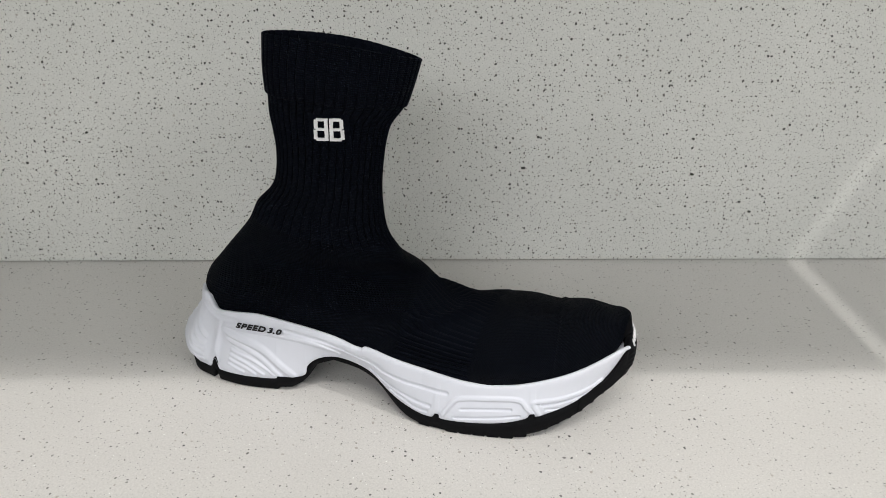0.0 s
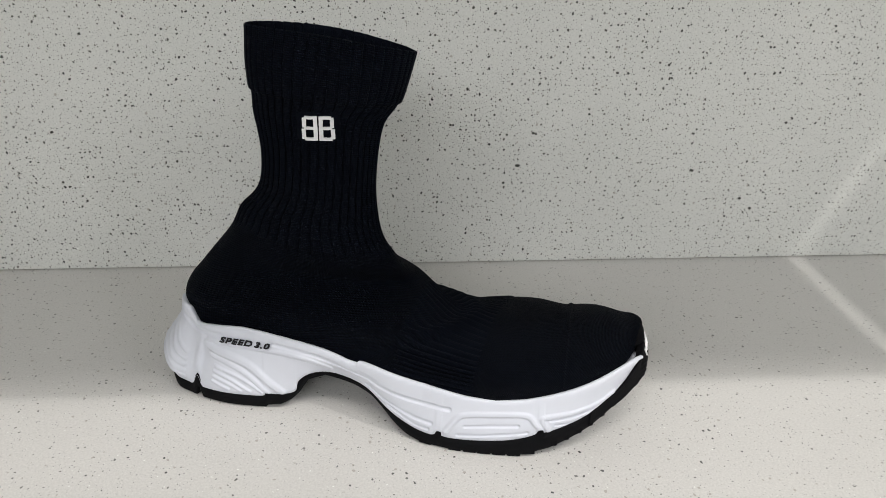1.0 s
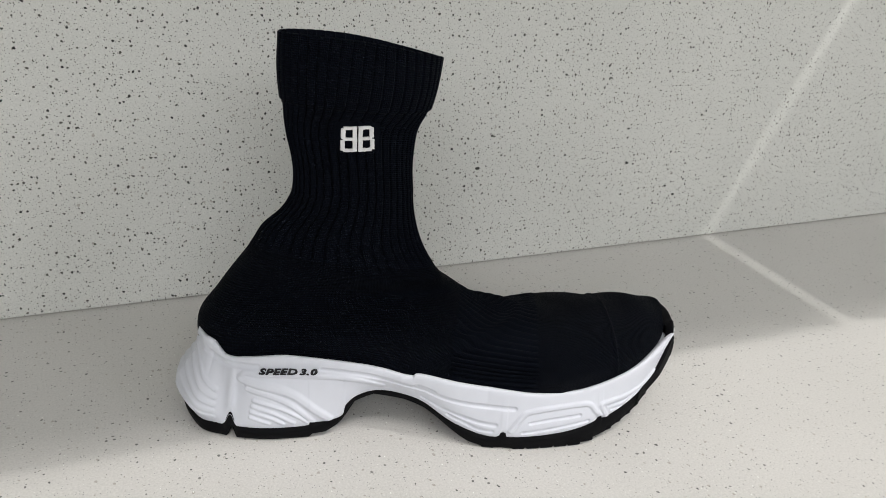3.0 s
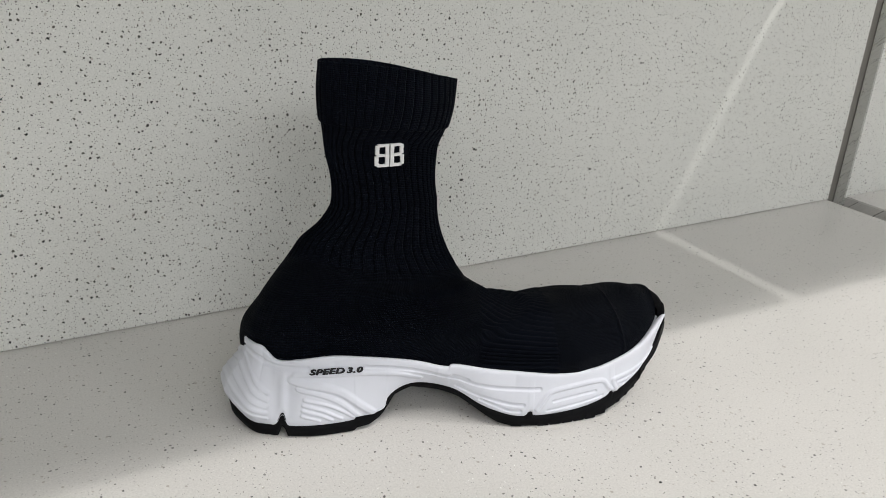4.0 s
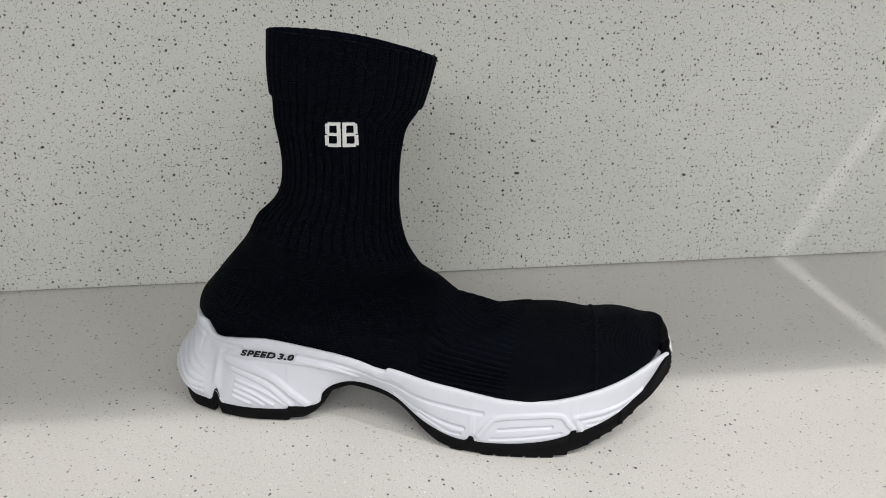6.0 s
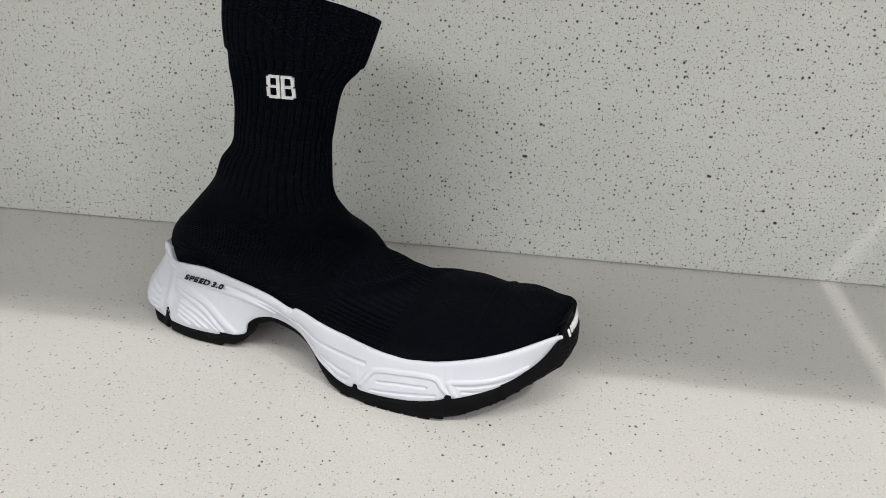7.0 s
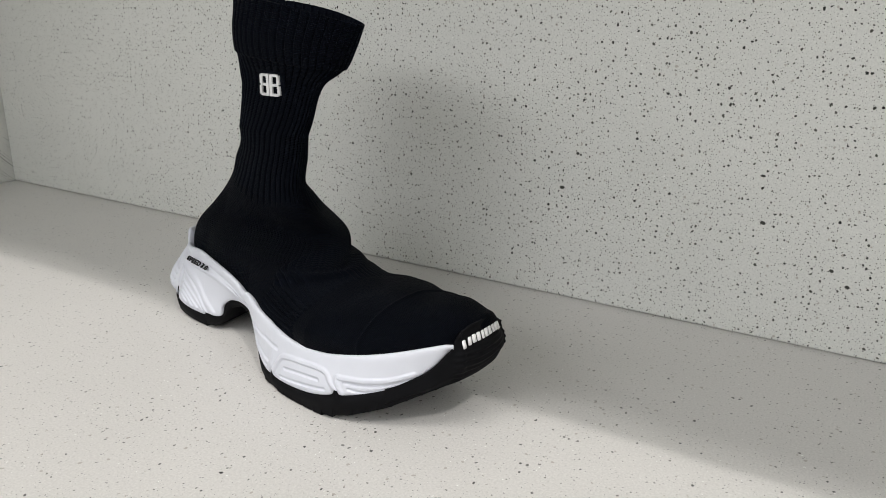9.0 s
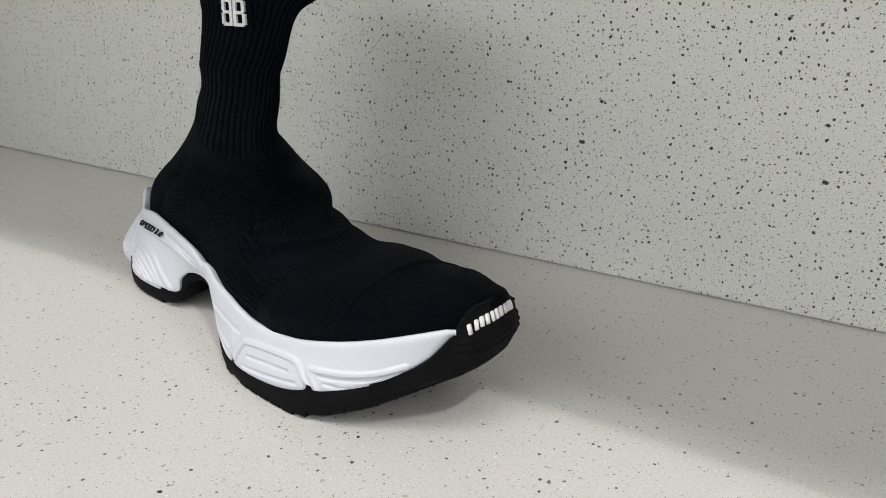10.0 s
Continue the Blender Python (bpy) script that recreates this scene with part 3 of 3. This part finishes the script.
def sole_side(path, sign, other, rows=130):
    """Side wall of the midsole from the lip inside the collar to the lower edge."""
    n = soft_normals(path, sign, other)
    x, xa = path[:, 0], round_heel(path)
    zt, zb = curved(Z_TOP, xa), curved(Z_WHITE, xa)
    drop = 0.007 * smooth_step(0.085, 0.120, x) + 0.008 * smooth_step(-0.170, -0.146, xa)
    zt = np.maximum(zt - (drop if sign < 0 else 0.0), zb + 0.0006)
    v = np.linspace(0, 1, rows)[:, None]
    z = zt[None] * (1 - v) + zb[None] * v
    heel = (1 - smooth_step(-0.150, -0.125, xa))[None]
    start = 0.15 * heel
    k = np.clip((v - start) / (0.95 - 0.15 * heel - start), 0, 1)
    off = -along(INSET, xa)[None] * (1 - k * k * (3 - 2 * k))
    d_top, d_bot = (zt[None] - z), (z - zb[None])
    off = off - 0.0012 * np.exp(-d_top / 0.0010) - 0.0010 * np.exp(-d_bot / 0.0009)
    waist = np.exp(-((x + 0.045) / 0.03) ** 2)[None]
    off = off - 0.003 * waist * smooth_step(0.3, 1.0, v) - 0.003 * heel * smooth_step(0.8, 1.0, v)
    off = off + relief(np.broadcast_to(xa, z.shape), z) * smooth_step(0, 0.0012, d_bot) * smooth_step(0, 0.0012, d_top)
    P = np.stack([path[None, :, 0] + n[None, :, 0] * off, path[None, :, 1] + n[None, :, 1] * off, z], 2)
    lip = P[0] - np.concatenate([n * 0.0014, np.full((len(x), 1), 0.0002)], 1)
    lip2 = P[0] - np.concatenate([n * 0.0060, np.full((len(x), 1), 0.0060)], 1)
    return np.concatenate([lip2[None], lip[None], P], 0)


side_l, side_m = sole_side(lat, 1, med), sole_side(med, -1, lat)
both = np.concatenate([side_l[:, ::-1], side_m[:, 1:]], 1)
pts_s, faces_s = grid_mesh(both)
base_n = len(pts_s)
cap = np.stack([side_l[-1], side_m[-1]], 1).reshape(-1, 3)
faces_s += [(base_n + 2 * i, base_n + 2 * i + 1, base_n + 2 * i + 3, base_n + 2 * i + 2) for i in range(NS - 1)]
midsole = part("midsole", (np.concatenate([pts_s, cap]), faces_s), WHITE_FOAM, shoe, "white moulded foam midsole with sculpted ridges")
midsole.data.flip_normals()

# lettering on the side of the heel
letters = bpy.data.curves.new("letters", "FONT")
letters.body, letters.size, letters.shear, letters.extrude, letters.offset = "SPEED 3.0", 0.0058, 0.35, 0.0004, 0.00010
letters.space_character, letters.space_word = 1.12, 0.35
tmp = new("lettering_source", letters)
dg = bpy.context.evaluated_depsgraph_get()
text_mesh = bpy.data.meshes.new_from_object(tmp.evaluated_get(dg))
bpy.data.objects.remove(tmp)
wide = max(v.co.x for v in text_mesh.vertices)
for v in text_mesh.vertices:
    x = -0.1133 + v.co.x / wide * 0.0298
    z = 0.0406 + v.co.y * 0.68
    i = int(np.argmin(np.abs(lat[:, 0] - x) + (np.arange(NS) < 40)))
    near = np.abs(side_l[2:, i, 2] - z) < 0.0022
    v.co = Vector((x, float(side_l[2:, i, 1][near].min()) - 0.0003 - v.co.z, z))
heavy = bmesh.new()
for k, shift in enumerate((-0.00010, 0.0, 0.00010)):
    first = len(heavy.verts)
    heavy.from_mesh(text_mesh)
    heavy.verts.ensure_lookup_table()
    for v in heavy.verts[first:]:
        v.co += Vector((shift, -0.00003 * k, 0))
heavy.to_mesh(text_mesh)
heavy.free()
text_mesh.materials.clear()
text_mesh.materials.append(BLACK_PRINT)
lettering = new("lettering", text_mesh)
lettering.parent = midsole
tagged(lettering, "black italic print reading SPEED 3.0")

# black outsole
TOE = [(0.1217, 0.4065), (0.1262, 0.4125), (0.1290, 0.4200), (0.1300, 0.4290), (0.1297, 0.4380), (0.1280, 0.4450), (0.1255, 0.4510), (0.1217, 0.4560)]
toe_path = even(spline(TOE, 600), 90)


def ring_path():
    """The whole rim from the heel by the toe, and its x running on round the heel."""
    path = np.concatenate([lat[1:], toe_path[1:-1], med[::-1][:-1]], 0)
    return path, np.concatenate([round_heel(lat)[1:], toe_path[1:-1, 0], round_heel(med)[::-1][:-1]])


def outsole_mesh():
    path, xa = ring_path()
    n = outward(path, 1)
    x = path[:, 0]
    top = np.minimum(curved(Z_WHITE, xa) + 0.0012, 0.048)
    low = np.minimum(along(Z_LOW, xa), top - 0.0015)
    heel = 1 - smooth_step(-0.150, -0.125, xa)
    arch = np.exp(-((x + 0.045) / 0.028) ** 4)
    rows = []
    for k, inset in ((1.0, 0.0035), (1.0, 0.0012), (0.55, 0.0005), (0.15, 0.0009), (0.03, 0.0020), (0.0, 0.0050)):
        off = -(inset + 0.0050 * arch + 0.0025 * heel)
        rows.append(np.stack([path[:, 0] + n[:, 0] * off, path[:, 1] + n[:, 1] * off, low + (top - low) * k], 1))
    P = np.stack(rows, 0)
    pts, faces = grid_mesh(P, True)
    pts = list(pts)
    m = len(path)
    last = (len(rows) - 1) * m
    k = len(lat) - 1
    for i in range(m // 2 - 1):
        faces.append((last + i, last + i + 1, last + m - 2 - i, last + m - 1 - i))
    return np.array(pts), faces


outsole = part("outsole", outsole_mesh(), BLACK_RUBBER, shoe, "black rubber outsole with cut lugs")

# toe bumper: ribbed rubber wrapped up over the toe
bump_path = even(spline([(0.0927, 0.3882), *TOE, (0.0927, 0.4665)], 900), 220)
bn = outward(bump_path, 1)
bx = bump_path[:, 0]
ang = np.linspace(-1, 1, len(bx))
b_low = along(Z_LOW, bx) + 0.001
edge = smooth_step(0.1195, 0.1235, bx)
b_top = curved(Z_WHITE, np.minimum(bx, 0.1195)) * (1 - edge) + (0.0530 + 0.0040 * smooth_step(0.122, 0.129, bx)) * edge
b_top = b_top - 0.0075 * smooth_step(0.436, 0.452, bump_path[:, 1]) * edge
b_top = np.maximum(b_top, b_low + 0.001)
vv = np.linspace(0, 1, 70)[:, None]
bz = b_low[None] * (1 - vv) + b_top[None] * vv
b_off = 0.0008 - (0.0016 + 0.0030 * smooth_step(0.121, 0.129, bx))[None] * smooth_step(0.40, 1.0, vv) ** 1.3 * edge[None] - 0.0025 * (1 - smooth_step(0, 0.3, vv))
ribs_b = np.sin(bz / 0.0031 * 2 * math.pi) * 0.00028 * (1 - smooth_step(0.045, 0.048, bz))
b_off = b_off + ribs_b * edge[None] + 0.0006 * np.exp(-((1 - vv) / 0.06) ** 2) * edge[None]
b_off = b_off - 0.0028 * (1 - smooth_step(0.096, 0.114, bx))[None]
B = np.stack([bump_path[None, :, 0] + bn[None, :, 0] * b_off, bump_path[None, :, 1] + bn[None, :, 1] * b_off, bz], 2)
back_row = B[-1] - np.concatenate([bn * 0.0012, np.full((len(bx), 1), -0.0002)], 1)
back_two = B[-1] - np.concatenate([bn * 0.0045, np.full((len(bx), 1), 0.0030)], 1)
B = np.concatenate([B, back_row[None], back_two[None]], 0)
bumper = part("toe_bumper", grid_mesh(B), BLACK_RUBBER, shoe, "ribbed black rubber toe bumper")

# the word on the bumper, as plain raised blocks
word_at = np.linspace(np.argmin(np.abs(bump_path[:, 1] - 0.4108)), np.argmin(np.abs(bump_path[:, 1] - 0.4395)), 10)
for k in range(10):
    i = int(word_at[k])
    j0 = 50
    c = Vector(B[j0 + 2, i])
    nx, ny = float(bn[i, 0]), float(bn[i, 1])
    t = Vector((-ny, nx, 0))
    bm = box((-0.00125 + 0.0004 * (k % 3 == 1), -0.0008, -0.0021), (0.00115, 0.0002, 0.0021), 0.0003)
    tip = math.atan2(ny, nx) + math.pi / 2
    for v in bm.verts:
        q = v.co.copy()
        q.x += q.z * 0.1
        v.co = c + t * q.x + Vector((nx, ny, 0.35)).normalized() * (q.y + 0.0009) + Vector((-0.4 * nx, -0.4 * ny, 1)).normalized() * q.z
    part("relief_block", bm, WHITE_PRINT, bumper, "raised white rubber block")

# lugs cut into the edge of the outsole
def lug(at, nrm, half, low, high):
    bm = box((-half, -0.0016, low), (half, 0.0016, high), 0.0003)
    for v in bm.verts:
        q = v.co.copy()
        v.co = Vector((at[0] - q.x * nrm[1] + q.y * nrm[0], at[1] + q.x * nrm[0] + q.y * nrm[1], q.z))
    part("lug", bm, BLACK_RUBBER, outsole, "", False)


for path, sign in ((lat, 1), (med, -1)):
    n = outward(path, sign)
    for x in [0.002, 0.018, 0.026, 0.034, 0.042, 0.050, 0.058, 0.072, 0.079, 0.086, 0.093, 0.100, 0.107, 0.113]:
        i = int(np.argmin(np.abs(path[:, 0] - x) + (np.arange(NS) < 30)))
        zl = float(along(Z_LOW, x))
        zh = float(min(along(Z_WHITE, x) - 0.0015, zl + 0.0060))
        c = path[i] - n[i] * 0.0023
        lug(c, n[i], 0.0036 if x < 0.06 else 0.0020, zl + (0.0004 if x < 0.06 else 0.0012), max(zh, zl + 0.002))

# the largest dark chips of the back panel, flush in the stone
CHIPS = [(0.0843, 0.0826, 1.7), (0.2215, 0.0775, 1.5), (0.2745, 0.0447, 1.3), (0.0947, 0.1083, 1.1), (0.2897, 0.1155, 1.1),
         (-0.2544, 0.1109, 1.2), (-0.0270, 0.1585, 1.1), (0.2180, 0.1073, 1.2), (0.2647, 0.0534, 1.2), (-0.3042, 0.0863, 1.1)]
pts_c, faces_c = [], []
for k, (x, z, r) in enumerate(CHIPS):
    ring = [(x + r * 0.001 * (1.15 + 0.2 * math.sin(k * 3 + a)) * math.cos(a), WALL_Y - 0.00025, z + r * 0.001 * (0.85 + 0.2 * math.cos(2 * a + k)) * math.sin(a)) for a in [j * math.pi / 6 for j in range(12)]]
    n0 = len(pts_c)
    pts_c += ring + [(x, WALL_Y - 0.0004, z)]
    faces_c += [(n0 + j, n0 + (j + 1) % 12, n0 + 12) for j in range(12)]
tagged(part("stone_chip", (pts_c, faces_c), CHIP, None, "", True), "dark stone chips set flush in the back panel", "stone chip", kind="stuff")
